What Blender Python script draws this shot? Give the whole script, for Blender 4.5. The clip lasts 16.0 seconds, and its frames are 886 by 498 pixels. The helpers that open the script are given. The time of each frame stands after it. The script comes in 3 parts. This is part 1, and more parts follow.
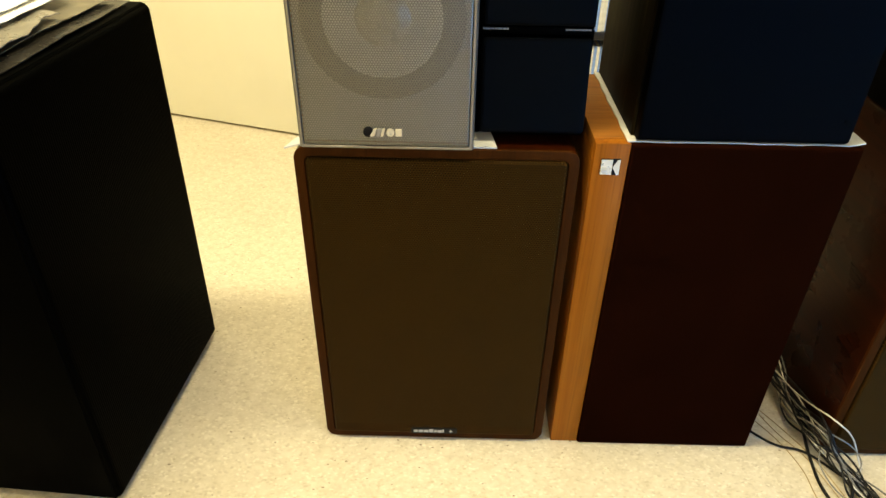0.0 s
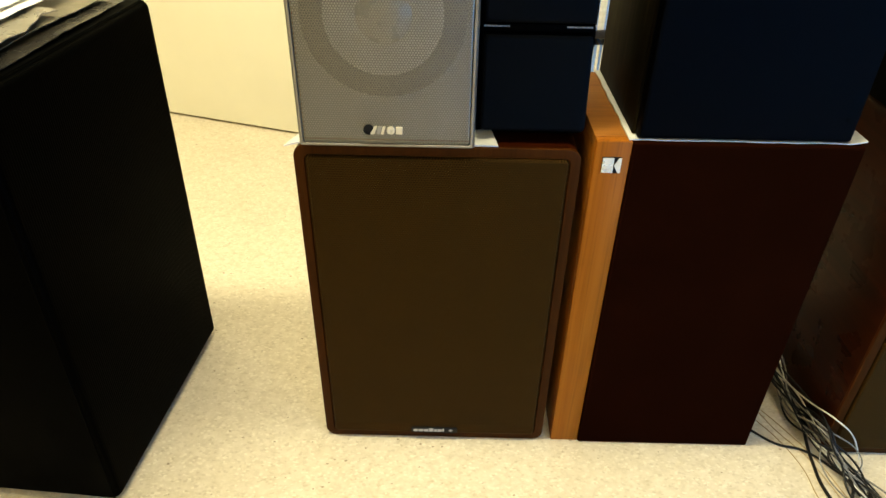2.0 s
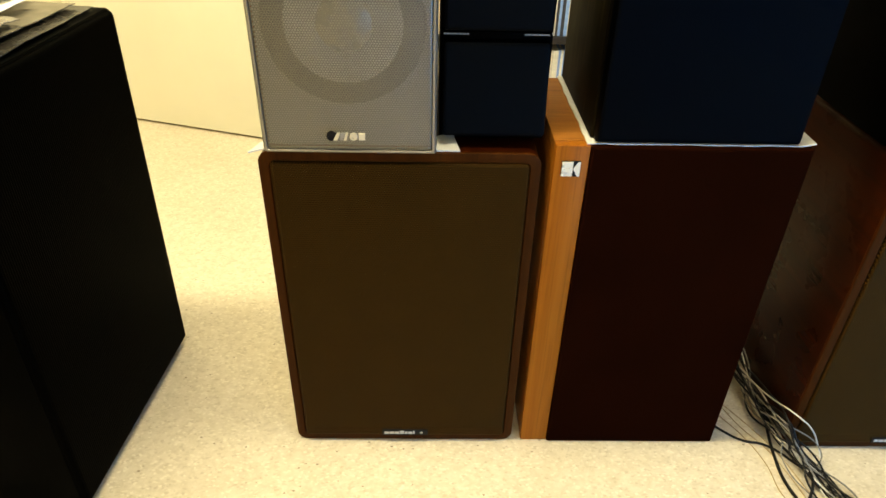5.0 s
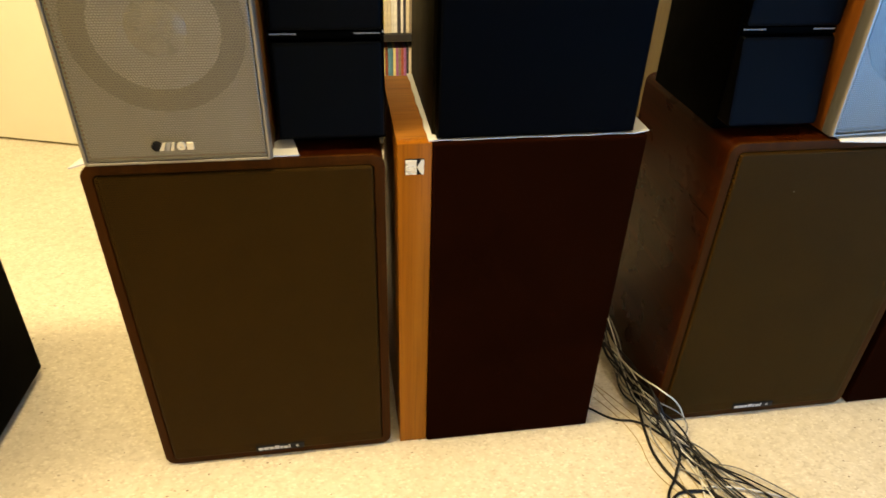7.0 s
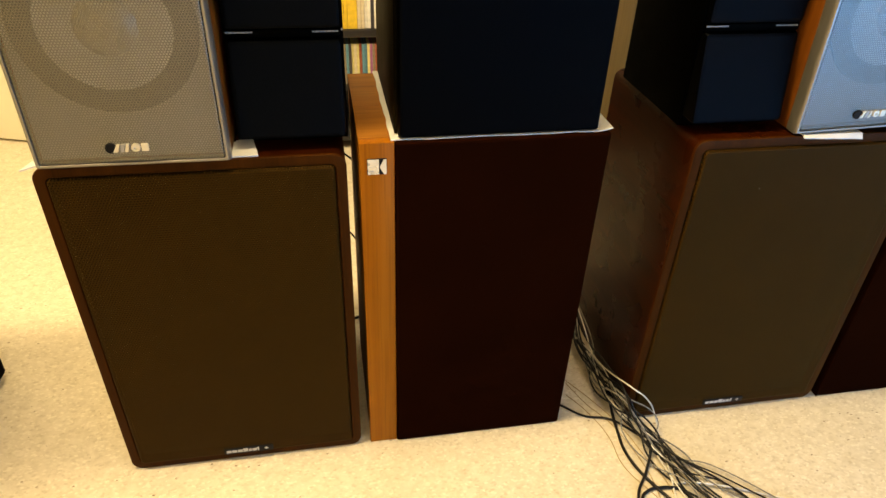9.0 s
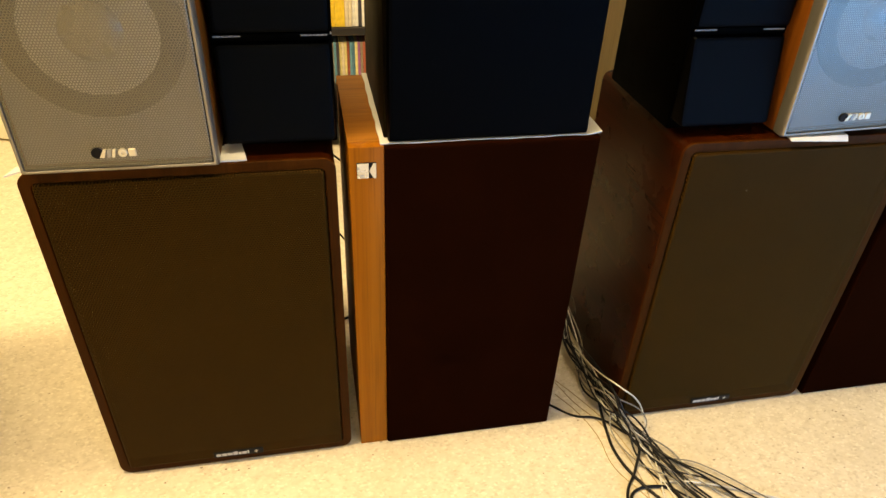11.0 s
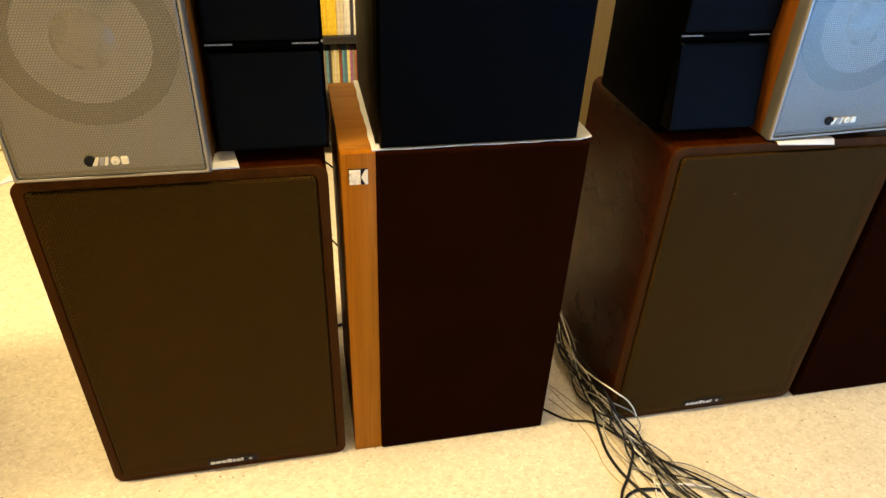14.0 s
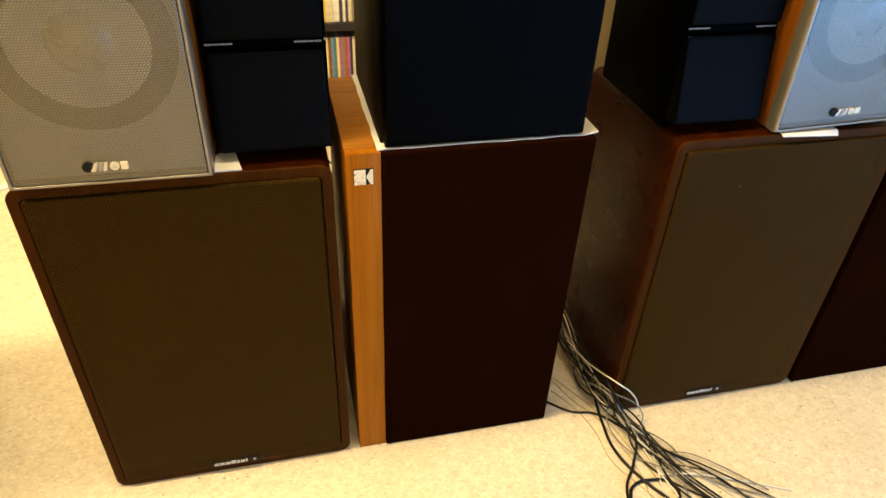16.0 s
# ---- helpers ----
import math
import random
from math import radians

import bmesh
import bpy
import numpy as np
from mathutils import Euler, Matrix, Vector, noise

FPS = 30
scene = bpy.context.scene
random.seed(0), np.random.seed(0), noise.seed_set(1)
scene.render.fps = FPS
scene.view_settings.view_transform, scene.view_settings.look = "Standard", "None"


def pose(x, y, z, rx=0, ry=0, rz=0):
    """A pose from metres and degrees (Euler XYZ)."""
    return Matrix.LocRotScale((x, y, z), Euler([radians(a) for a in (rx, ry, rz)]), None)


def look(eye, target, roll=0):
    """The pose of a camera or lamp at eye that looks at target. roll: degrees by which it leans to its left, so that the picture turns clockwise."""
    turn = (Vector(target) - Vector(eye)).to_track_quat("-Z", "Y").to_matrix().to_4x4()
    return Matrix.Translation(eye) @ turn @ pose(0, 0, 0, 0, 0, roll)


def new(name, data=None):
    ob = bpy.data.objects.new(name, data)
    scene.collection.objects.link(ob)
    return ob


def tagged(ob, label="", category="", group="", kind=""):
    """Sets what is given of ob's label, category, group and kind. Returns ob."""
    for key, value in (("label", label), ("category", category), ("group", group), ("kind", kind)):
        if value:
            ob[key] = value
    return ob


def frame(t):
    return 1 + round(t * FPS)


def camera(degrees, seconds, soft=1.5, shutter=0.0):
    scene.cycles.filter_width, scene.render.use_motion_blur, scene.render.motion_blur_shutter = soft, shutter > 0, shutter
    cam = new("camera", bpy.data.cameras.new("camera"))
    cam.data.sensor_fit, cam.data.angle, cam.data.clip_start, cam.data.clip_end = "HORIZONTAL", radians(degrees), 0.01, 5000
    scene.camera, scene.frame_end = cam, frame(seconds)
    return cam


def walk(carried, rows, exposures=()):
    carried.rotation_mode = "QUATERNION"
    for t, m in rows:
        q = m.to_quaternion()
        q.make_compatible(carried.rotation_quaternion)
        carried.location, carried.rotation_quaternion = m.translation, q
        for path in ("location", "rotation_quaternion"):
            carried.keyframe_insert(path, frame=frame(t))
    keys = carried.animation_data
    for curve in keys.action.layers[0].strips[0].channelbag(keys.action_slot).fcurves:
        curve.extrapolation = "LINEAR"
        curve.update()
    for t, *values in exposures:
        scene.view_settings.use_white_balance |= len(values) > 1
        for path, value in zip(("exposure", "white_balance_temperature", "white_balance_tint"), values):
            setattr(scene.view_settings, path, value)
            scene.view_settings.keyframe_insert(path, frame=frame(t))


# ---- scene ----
cam = camera(67.0, 16.0, 1.5, 0.5)
PATH = [
    (0, (0.213, -0.81, 0.965), (0.194, 0.843, -0.161), 0.9),
    (0.5, (0.212, -0.809, 0.968), (0.205, 0.843, -0.16), 0.9),
    (1, (0.211, -0.808, 0.966), (0.197, 0.842, -0.165), 1.0),
    (1.5, (0.208, -0.81, 0.96), (0.186, 0.838, -0.173), 0.8),
    (2, (0.21, -0.807, 0.962), (0.196, 0.844, -0.166), 1.0),
    (2.5, (0.208, -0.806, 0.962), (0.181, 0.847, -0.163), 0.4),
    (3, (0.208, -0.808, 0.963), (0.18, 0.842, -0.167), 0.5),
    (5.5, (0.244, -0.823, 0.97), (0.315, 0.845, -0.131), 1.4),
    (6, (0.256, -0.824, 0.97), (0.372, 0.852, -0.115), 1.4),
    (6.5, (0.287, -0.821, 0.972), (0.486, 0.836, -0.13), 1.7),
    (7, (0.329, -0.812, 0.967), (0.612, 0.826, -0.146), 2.0),
    (7.5, (0.345, -0.81, 0.965), (0.646, 0.806, -0.173), 2.6),
    (8, (0.357, -0.805, 0.962), (0.655, 0.818, -0.167), 2.0),
    (8.5, (0.364, -0.808, 0.966), (0.674, 0.826, -0.145), 1.9),
    (9, (0.361, -0.805, 0.97), (0.683, 0.816, -0.156), 2.3),
    (9.2, (0.362, -0.8, 0.967), (0.682, 0.821, -0.16), 2.2),
    (11.3, (0.357, -0.796, 0.981), (0.717, 0.808, -0.158), 2.8),
    (11.5, (0.353, -0.795, 0.98), (0.714, 0.817, -0.147), 2.7),
    (12, (0.357, -0.799, 0.978), (0.711, 0.82, -0.142), 2.7),
    (12.5, (0.359, -0.805, 0.975), (0.74, 0.816, -0.133), 3.0),
    (13, (0.356, -0.804, 0.982), (0.742, 0.817, -0.125), 3.0),
    (13.5, (0.358, -0.807, 0.983), (0.74, 0.815, -0.123), 2.6),
    (14, (0.361, -0.805, 0.981), (0.735, 0.81, -0.138), 2.6),
    (14.5, (0.362, -0.812, 0.981), (0.706, 0.81, -0.137), 2.2),
    (15, (0.353, -0.806, 0.989), (0.719, 0.802, -0.143), 2.6),
    (15.5, (0.359, -0.819, 0.989), (0.704, 0.813, -0.113), 1.6),
    (16, (0.334, -0.774, 0.994), (0.751, 0.798, -0.17), 2.7),
]
walk(cam, [(t, look(eye, target, roll)) for t, eye, target, roll in PATH], [(0, -0.13, 6300, 10), (2.5, -0.10, 6050, 9), (5.5, -0.05, 6450, 11), (8, -0.10, 7650, 19), (13, 0.02, 7850, 19), (16, 0.05, 7900, 19)])

# ---- world and light ----
world = bpy.data.worlds.new("world")
scene.world = world
world.use_nodes = True
wn = world.node_tree
sky = wn.nodes.new("ShaderNodeTexSky")
sky.sky_type, sky.sun_disc = "NISHITA", False
sky.sun_elevation, sky.sun_rotation = radians(35), radians(200)
wn.nodes["Background"].inputs[1].default_value = 0.08
wn.links.new(sky.outputs[0], wn.nodes["Background"].inputs[0])


def area_lamp(name, m, sx, sy, watts, colour):
    d = bpy.data.lights.new(name, "AREA")
    d.shape, d.size, d.size_y, d.energy, d.color = "RECTANGLE", sx, sy, watts, colour
    ob = new(name, d)
    ob.matrix_world = m
    return ob


CEIL_W, WIN_W = 112.0, 49.0
area_lamp("ceiling_light", pose(-0.28, -0.05, 2.42), 2.15, 0.26, CEIL_W, (1.0, 0.855, 0.50))
area_lamp("window_daylight", pose(2.1, -1.70, 0.46, 90, 0, 0), 2.5, 0.76, WIN_W, (0.11, 0.42, 1.0))


# ---- materials ----
class Mat:
    """A node material with short ways to add nodes."""

    def __init__(self, name, colour=(0.5, 0.5, 0.5), rough=0.5, metal=0.0, spec=0.5):
        self.m = bpy.data.materials.new(name)
        self.m.use_nodes = True
        self.t = self.m.node_tree
        self.b = self.t.nodes["Principled BSDF"]
        self.b.inputs["Base Color"].default_value = (*colour, 1)
        self.b.inputs["Roughness"].default_value = rough
        self.b.inputs["Metallic"].default_value = metal
        self.b.inputs["Specular IOR Level"].default_value = spec

    def node(self, kind, **sets):
        n = self.t.nodes.new("ShaderNode" + kind)
        for k, v in sets.items():
            setattr(n, k, v)
        return n

    def link(self, a, b):
        self.t.links.new(a, b)

    def coords(self, scale=(1, 1, 1), rot=(0, 0, 0), out="Object"):
        c, mp = self.node("TexCoord"), self.node("Mapping")
        mp.inputs["Scale"].default_value = scale
        mp.inputs["Rotation"].default_value = rot
        self.link(c.outputs[out], mp.inputs["Vector"])
        return mp.outputs[0]

    def noise(self, vec, scale, detail=4, rough=0.55, dist=0.0):
        n = self.node("TexNoise")
        n.inputs["Scale"].default_value, n.inputs["Detail"].default_value = scale, detail
        n.inputs["Roughness"].default_value, n.inputs["Distortion"].default_value = rough, dist
        self.link(vec, n.inputs["Vector"])
        return n.outputs["Fac"]

    def voronoi(self, vec, scale, feature="F1"):
        n = self.node("TexVoronoi", feature=feature)
        n.inputs["Scale"].default_value = scale
        self.link(vec, n.inputs["Vector"])
        return n

    def ramp(self, fac, *stops):
        n = self.node("ValToRGB")
        e = n.color_ramp.elements
        while len(e) < len(stops):
            e.new(0.5)
        for i, (p, c) in enumerate(stops):
            e[i].position = p
            e[i].color = (*c, 1) if len(c) == 3 else c
        self.link(fac, n.inputs[0])
        return n.outputs[0]

    def grey(self, fac, a, b, lo=0.0, hi=1.0):
        n = self.node("MapRange")
        for k, v in (("From Min", a), ("From Max", b), ("To Min", lo), ("To Max", hi)):
            n.inputs[k].default_value = v
        self.link(fac, n.inputs[0])
        return n.outputs[0]

    def mix(self, fac, a, b, blend="MIX"):
        n = self.node("Mix", data_type="RGBA", blend_type=blend)
        for s, v in ((n.inputs["Factor"], fac), (n.inputs[6], a), (n.inputs[7], b)):
            if isinstance(v, (int, float)):
                s.default_value = v
            elif isinstance(v, tuple):
                s.default_value = (*v, 1)
            else:
                self.link(v, s)
        return n.outputs[2]

    def math(self, op, a, b=None):
        n = self.node("Math", operation=op)
        for s, v in zip(n.inputs, (a, b)):
            if isinstance(v, (int, float)):
                s.default_value = v
            elif v is not None:
                self.link(v, s)
        return n.outputs[0]

    def colour(self, c):
        self.link(c, self.b.inputs["Base Color"])
        return self

    def rough(self, r):
        self.link(r, self.b.inputs["Roughness"])
        return self

    def bump(self, h, dist=0.001, strength=0.5):
        n = self.node("Bump")
        n.inputs["Strength"].default_value, n.inputs["Distance"].default_value = strength, dist
        self.link(h, n.inputs["Height"])
        self.link(n.outputs[0], self.b.inputs["Normal"])
        return self


def wood(name, dark, mid, light, along="z", rough=0.4, fine=1.0, spec=0.4):
    """Veneer with its grain along one axis."""
    k = Mat(name, mid, rough, 0, spec)
    s = {"x": (0.9, 16, 16), "y": (16, 0.9, 16), "z": (16, 16, 0.9)}[along]
    v = k.coords(s)
    big = k.noise(v, 1.6 * fine, 5, 0.6, 0.9)
    s2 = {"x": (4, 260, 260), "y": (260, 4, 260), "z": (260, 260, 4)}[along]
    pores = k.noise(k.coords(s2), 1.0, 3, 0.6)
    c = k.ramp(big, (0.25, dark), (0.5, mid), (0.78, light))
    c = k.mix(k.grey(pores, 0.5, 0.75, 0.0, 0.55), c, tuple(0.55 * a for a in dark))
    k.colour(c).rough(k.grey(k.noise(k.coords(), 14, 3), 0.3, 0.7, rough - 0.03, rough + 0.04))
    return k.bump(pores, 0.0005, 0.12)


def perforated(name, colour, pitch, hole, rough, metal, spec=0.5):
    """Sheet metal with staggered round holes that one sees through."""
    k = Mat(name, colour, rough, metal, spec)
    tc, sep = k.node("TexCoord"), k.node("SeparateXYZ")
    k.link(tc.outputs["Object"], sep.inputs[0])
    px, pz = pitch, pitch * math.sqrt(3)

    def lattice(ox, oz):
        a = []
        for out, p, o in ((sep.outputs[0], px, ox), (sep.outputs[2], pz, oz)):
            w = k.math("WRAP", k.math("ADD", out, o))
            w.node.inputs[1].default_value, w.node.inputs[2].default_value = -p / 2, p / 2
            a.append(k.math("MULTIPLY", w, w))
        return k.math("SQRT", k.math("ADD", a[0], a[1]))

    d = k.math("MINIMUM", lattice(0, 0), lattice(px / 2, pz / 2))
    solid = k.grey(d, hole / 2 - 0.00018, hole / 2 + 0.00018)
    wear = k.noise(k.coords(), 9, 4)
    k.colour(k.mix(k.grey(wear, 0.35, 0.7, 0, 0.35), colour, tuple(0.75 * a for a in colour)))
    see = k.node("BsdfTransparent")
    both = k.node("MixShader")
    k.link(solid, both.inputs[0])
    k.link(see.outputs[0], both.inputs[1])
    k.link(k.b.outputs[0], both.inputs[2])
    k.link(both.outputs[0], k.t.nodes["Material Output"].inputs[0])
    return k.bump(solid, 0.0004, 0.3)


def cloth(name, colour, rough=0.85, spec=0.25, pitch=900, lint=0.5):
    """Stretched grille cloth with a fine weave and a little lint."""
    k = Mat(name, colour, rough, 0, spec)
    v = k.coords()
    w1 = k.node("TexWave", bands_direction="X")
    w2 = k.node("TexWave", bands_direction="Z")
    for w in (w1, w2):
        w.inputs["Scale"].default_value = pitch / 6
        k.link(v, w.inputs["Vector"])
    weave = k.math("MULTIPLY", w1.outputs["Fac"], w2.outputs["Fac"])
    blot = k.noise(v, 7, 5, 0.6)
    c = k.mix(k.grey(blot, 0.3, 0.75), tuple(0.8 * a for a in colour), tuple(1.25 * a for a in colour))
    fluff = k.noise(v, 420, 2)
    c = k.mix(k.grey(fluff, 0.74, 0.8, 0, 0.25 * lint), c, (0.25, 0.23, 0.2))
    k.colour(c)
    return k.bump(weave, 0.0004, 0.4)


def ribbed(name, colour, rough, spec, pitch):
    """Black cloth with upright ribs."""
    k = Mat(name, colour, rough, 0, spec)
    v = k.coords()
    w = k.node("TexWave", bands_direction="X")
    w.inputs["Scale"].default_value = 0.314 / pitch
    w.inputs["Distortion"].default_value = 0.6
    k.link(v, w.inputs["Vector"])
    blot = k.noise(v, 9, 5, 0.6)
    k.colour(k.mix(k.grey(blot, 0.3, 0.75), tuple(0.6 * a for a in colour), tuple(1.5 * a for a in colour)))
    return k.bump(w.outputs["Fac"], 0.0007, 0.4)


def plain(name, colour, rough=0.5, metal=0.0, spec=0.5, scale=12, vary=0.15, grain=300, bump=0.15):
    """Paint or plastic with faint unevenness and grain."""
    k = Mat(name, colour, rough, metal, spec)
    v = k.coords()
    a = k.noise(v, scale, 5, 0.6)
    k.colour(k.mix(k.grey(a, 0.3, 0.7), tuple((1 - vary) * c for c in colour), tuple(min(1, (1 + vary) * c) for c in colour)))
    k.rough(k.grey(k.noise(v, scale * 2.3, 4), 0.3, 0.7, max(0.05, rough - 0.08), min(1, rough + 0.08)))
    return k.bump(k.noise(v, grain, 2), 0.0004, bump)


def linoleum():
    """Beige flecked sheet floor with scuffs and dark chips."""
    k = Mat("linoleum", (0.6, 0.54, 0.42), 0.4, 0, 0.45)
    v = k.coords()
    base = k.ramp(k.noise(v, 55, 6, 0.7, 0.4), (0.3, (0.54, 0.472, 0.345)), (0.5, (0.635, 0.565, 0.43)), (0.7, (0.70, 0.632, 0.50)))
    flakes = k.voronoi(k.coords((1, 1.5, 1), (0, 0, 0.5)), 190)
    pale = k.node("SeparateColor")
    k.link(flakes.outputs["Color"], pale.inputs[0])
    c = k.mix(k.grey(pale.outputs[0], 0.8, 0.95, 0, 0.55), base, (0.80, 0.74, 0.6))
    c = k.mix(k.grey(pale.outputs[1], 0.84, 0.95, 0, 0.35), c, (0.38, 0.31, 0.20))
    chips = k.voronoi(k.coords((1, 1.7, 1), (0, 0, -0.4)), 62)
    seed = k.node("SeparateColor")
    k.link(chips.outputs["Color"], seed.inputs[0])
    size = k.math("MULTIPLY", k.grey(seed.outputs[0], 0.72, 1.0, 0.0, 1.0), 0.17)
    dark = k.math("LESS_THAN", chips.outputs["Distance"], size)
    c = k.mix(k.math("MULTIPLY", dark, 0.85), c, (0.17, 0.12, 0.07))
    stain = k.noise(v, 3.2, 6, 0.65, 0.3)
    c = k.mix(k.grey(stain, 0.45, 0.75, 0, 0.3), c, (0.43, 0.36, 0.24))
    smear = k.noise(k.coords((1.5, 9, 1), (0, 0, 0.7)), 3.0, 5, 0.7)
    c = k.mix(k.grey(smear, 0.6, 0.8, 0, 0.25), c, (0.38, 0.32, 0.22))
    k.colour(c).rough(k.grey(stain, 0.3, 0.7, 0.32, 0.5))
    return k.bump(k.noise(v, 140, 4), 0.0006, 0.2)


M_FLOOR = linoleum()
M_WALL = plain("wall_paint", (0.78, 0.72, 0.55), 0.7, spec=0.3, scale=2.5, vary=0.05, grain=220, bump=0.3)
M_CEIL = plain("ceiling_paint", (0.8, 0.78, 0.72), 0.85, spec=0.2, scale=2, vary=0.04)
M_DOOR = plain("door_paint", (0.82, 0.80, 0.66), 0.45, scale=2.2, vary=0.04, grain=120, bump=0.1)
M_MAHOG = wood("mahogany_veneer", (0.010, 0.0016, 0.0002), (0.022, 0.0038, 0.0004), (0.040, 0.0075, 0.0008), "y", 0.28, 1.0, 0.055)
M_FRAME = wood("brown_frame", (0.022, 0.0062, 0.0009), (0.037, 0.0106, 0.0014), (0.055, 0.0168, 0.0023), "z", 0.40, 1.0, 0.05)
M_GRILLE_BR = perforated("brown_perforated_metal", (0.0345, 0.0160, 0.0022), 0.0041, 0.0020, 0.42, 0.0, 0.06)
M_GRILLE_SI = perforated("silver_perforated_metal", (0.215, 0.207, 0.188), 0.0034, 0.0021, 0.34, 0.95)
M_SILVER = plain("silver_plastic", (0.27, 0.255, 0.225), 0.34, 0.75, scale=8, vary=0.06)
M_BAFFLE_SI = plain("grey_baffle", (0.34, 0.33, 0.30), 0.5)
M_CONE = plain("pale_cone", (0.46, 0.45, 0.41), 0.4, scale=20)
M_CAP = plain("glossy_dust_cap", (0.40, 0.39, 0.36), 0.30, 0.4, scale=20, vary=0.05, bump=0.02)
M_RUBBER = plain("black_rubber", (0.085, 0.082, 0.075), 0.55)
M_BLACK = plain("black_plastic", (0.006, 0.006, 0.0065), 0.5, 0, 0.12)
M_BAFFLE_BR = plain("dark_baffle", (0.018, 0.0082, 0.0011), 0.9, 0, 0.02)
M_CANTWOOD = wood("walnut_foil", (0.095, 0.027, 0.003), (0.165, 0.048, 0.006), (0.22, 0.072, 0.010), "z", 0.4, 1.0, 0.1)
M_TEAK = wood("teak_veneer", (0.22, 0.064, 0.003), (0.285, 0.090, 0.005), (0.34, 0.118, 0.009), "z", 0.42, 1.0, 0.07)
M_TEAKTOP = wood("teak_veneer_top", (0.24, 0.085, 0.010), (0.30, 0.112, 0.014), (0.35, 0.14, 0.020), "x", 0.55, 3.0, 0.1)
M_BROWNCLOTH = cloth("dark_brown_cloth", (0.0098, 0.0022, 0.0007), 0.9, 0.0, 1800, 0.1)
M_BLACKCLOTH = cloth("black_cloth", (0.0002, 0.0002, 0.0003), 0.40, 0.026, 1800, 0.01)
M_FOAM = cloth("black_foam", (0.0002, 0.0002, 0.0002), 0.42, 0.048, 1800, 0.01)
for k in (M_BLACKCLOTH, M_FOAM):
    k.b.inputs["Specular Tint"].default_value = (0.72, 0.86, 1.0, 1)
for k in (M_MAHOG, M_FRAME, M_GRILLE_BR):
    k.b.inputs["Specular Tint"].default_value = (1.0, 0.74, 0.42, 1)
M_ASH = wood("black_ash_veneer", (0.0008, 0.0006, 0.0003), (0.003, 0.0022, 0.001), (0.030, 0.022, 0.008), "z", 0.5, 2.6, 0.02)
M_BIGBLACK = ribbed("black_speaker_cloth", (0.0003, 0.0003, 0.0002), 0.42, 0.0045, 0.0042)
M_BLACKVINYL = plain("black_vinyl", (0.0004, 0.0004, 0.0003), 0.5, 0, 0.006)
M_BADGE = plain("brushed_badge", (0.70, 0.66, 0.54), 0.3, 0.6)
M_BADGEGREY = plain("badge_grey", (0.35, 0.34, 0.31), 0.4, 0.4)
M_INK = plain("white_ink", (0.46, 0.44, 0.40), 0.5)
M_GREYINK = plain("grey_ink", (0.16, 0.16, 0.16), 0.5)
M_PAPER = plain("white_paper", (0.85, 0.84, 0.80), 0.7, spec=0.2, vary=0.03, bump=0.1)
M_FOAMSHEET = plain("white_foam_sheet", (0.64, 0.64, 0.61), 0.6, spec=0.25, vary=0.04, grain=160, bump=0.4)
M_SLEEVE = plain("dark_plastic_sleeve", (0.02, 0.018, 0.015), 0.25, spec=0.3, vary=0.2)
M_GREYPAPER = plain("grey_printed_paper", (0.12, 0.105, 0.072), 0.45, spec=0.4, scale=18, vary=0.3)
M_FILM = plain("grey_film", (0.15, 0.138, 0.108), 0.3, spec=0.5, scale=25, vary=0.25)
M_CABLE_BK = plain("black_cable", (0.008, 0.0075, 0.007), 0.4, 0, 0.18)
M_CABLE_GY = plain("grey_cable", (0.17, 0.16, 0.135), 0.3)
M_LINE_TAN = plain("tan_line", (0.36, 0.26, 0.12), 0.4)
M_CABLE_WH = plain("white_cable", (0.62, 0.59, 0.50), 0.35)
# dim tan with the shade on the cream wall put into its colour
M_WALL_SHADE = wood("shaded_wall_tan", (0.13, 0.082, 0.022), (0.165, 0.108, 0.033), (0.20, 0.135, 0.045), "z", 0.5, 0.6, 0.2)
M_RACK = wood("dark_rack_wood", (0.012, 0.010, 0.010), (0.022, 0.020, 0.020), (0.035, 0.032, 0.03), "x", 0.4)
M_GLASS = Mat("window_glass", (1, 1, 1), 0.02)
M_GLASS.b.inputs["Transmission Weight"].default_value = 1.0


# ---- building helpers ----
def mesh_of(name, bm, mat, smooth=True):
    bmesh.ops.remove_doubles(bm, verts=bm.verts, dist=1e-6)
    bmesh.ops.recalc_face_normals(bm, faces=bm.faces)
    me = bpy.data.meshes.new(name)
    bm.to_mesh(me)
    bm.free()
    me.materials.append(mat.m)
    if smooth:
        me.shade_smooth()
        me.set_sharp_from_angle(angle=radians(32))
    return me


def part(name, bm, mat, parent=None, label="", at=None):
    ob = new(name, mesh_of(name, bm, mat))
    if parent:
        ob.parent = parent
    if at:
        ob.matrix_basis = at
    return tagged(ob, label) if label else ob


def thing(name, m, label, category, group=""):
    ob = new(name)
    ob.empty_display_size = 0.1
    ob.matrix_world = m
    return tagged(ob, label, category, group)


def box(x0, x1, y0, y1, z0, z1, bevel=0.0, seg=2):
    bm = bmesh.new()
    bmesh.ops.create_cube(bm, size=1, matrix=Matrix.Translation(((x0 + x1) / 2, (y0 + y1) / 2, (z0 + z1) / 2)) @ Matrix.Diagonal((x1 - x0, y1 - y0, z1 - z0, 1)))
    if bevel:
        bmesh.ops.bevel(bm, geom=bm.edges[:], offset=bevel, segments=seg, profile=0.5, affect="EDGES")
    return bm


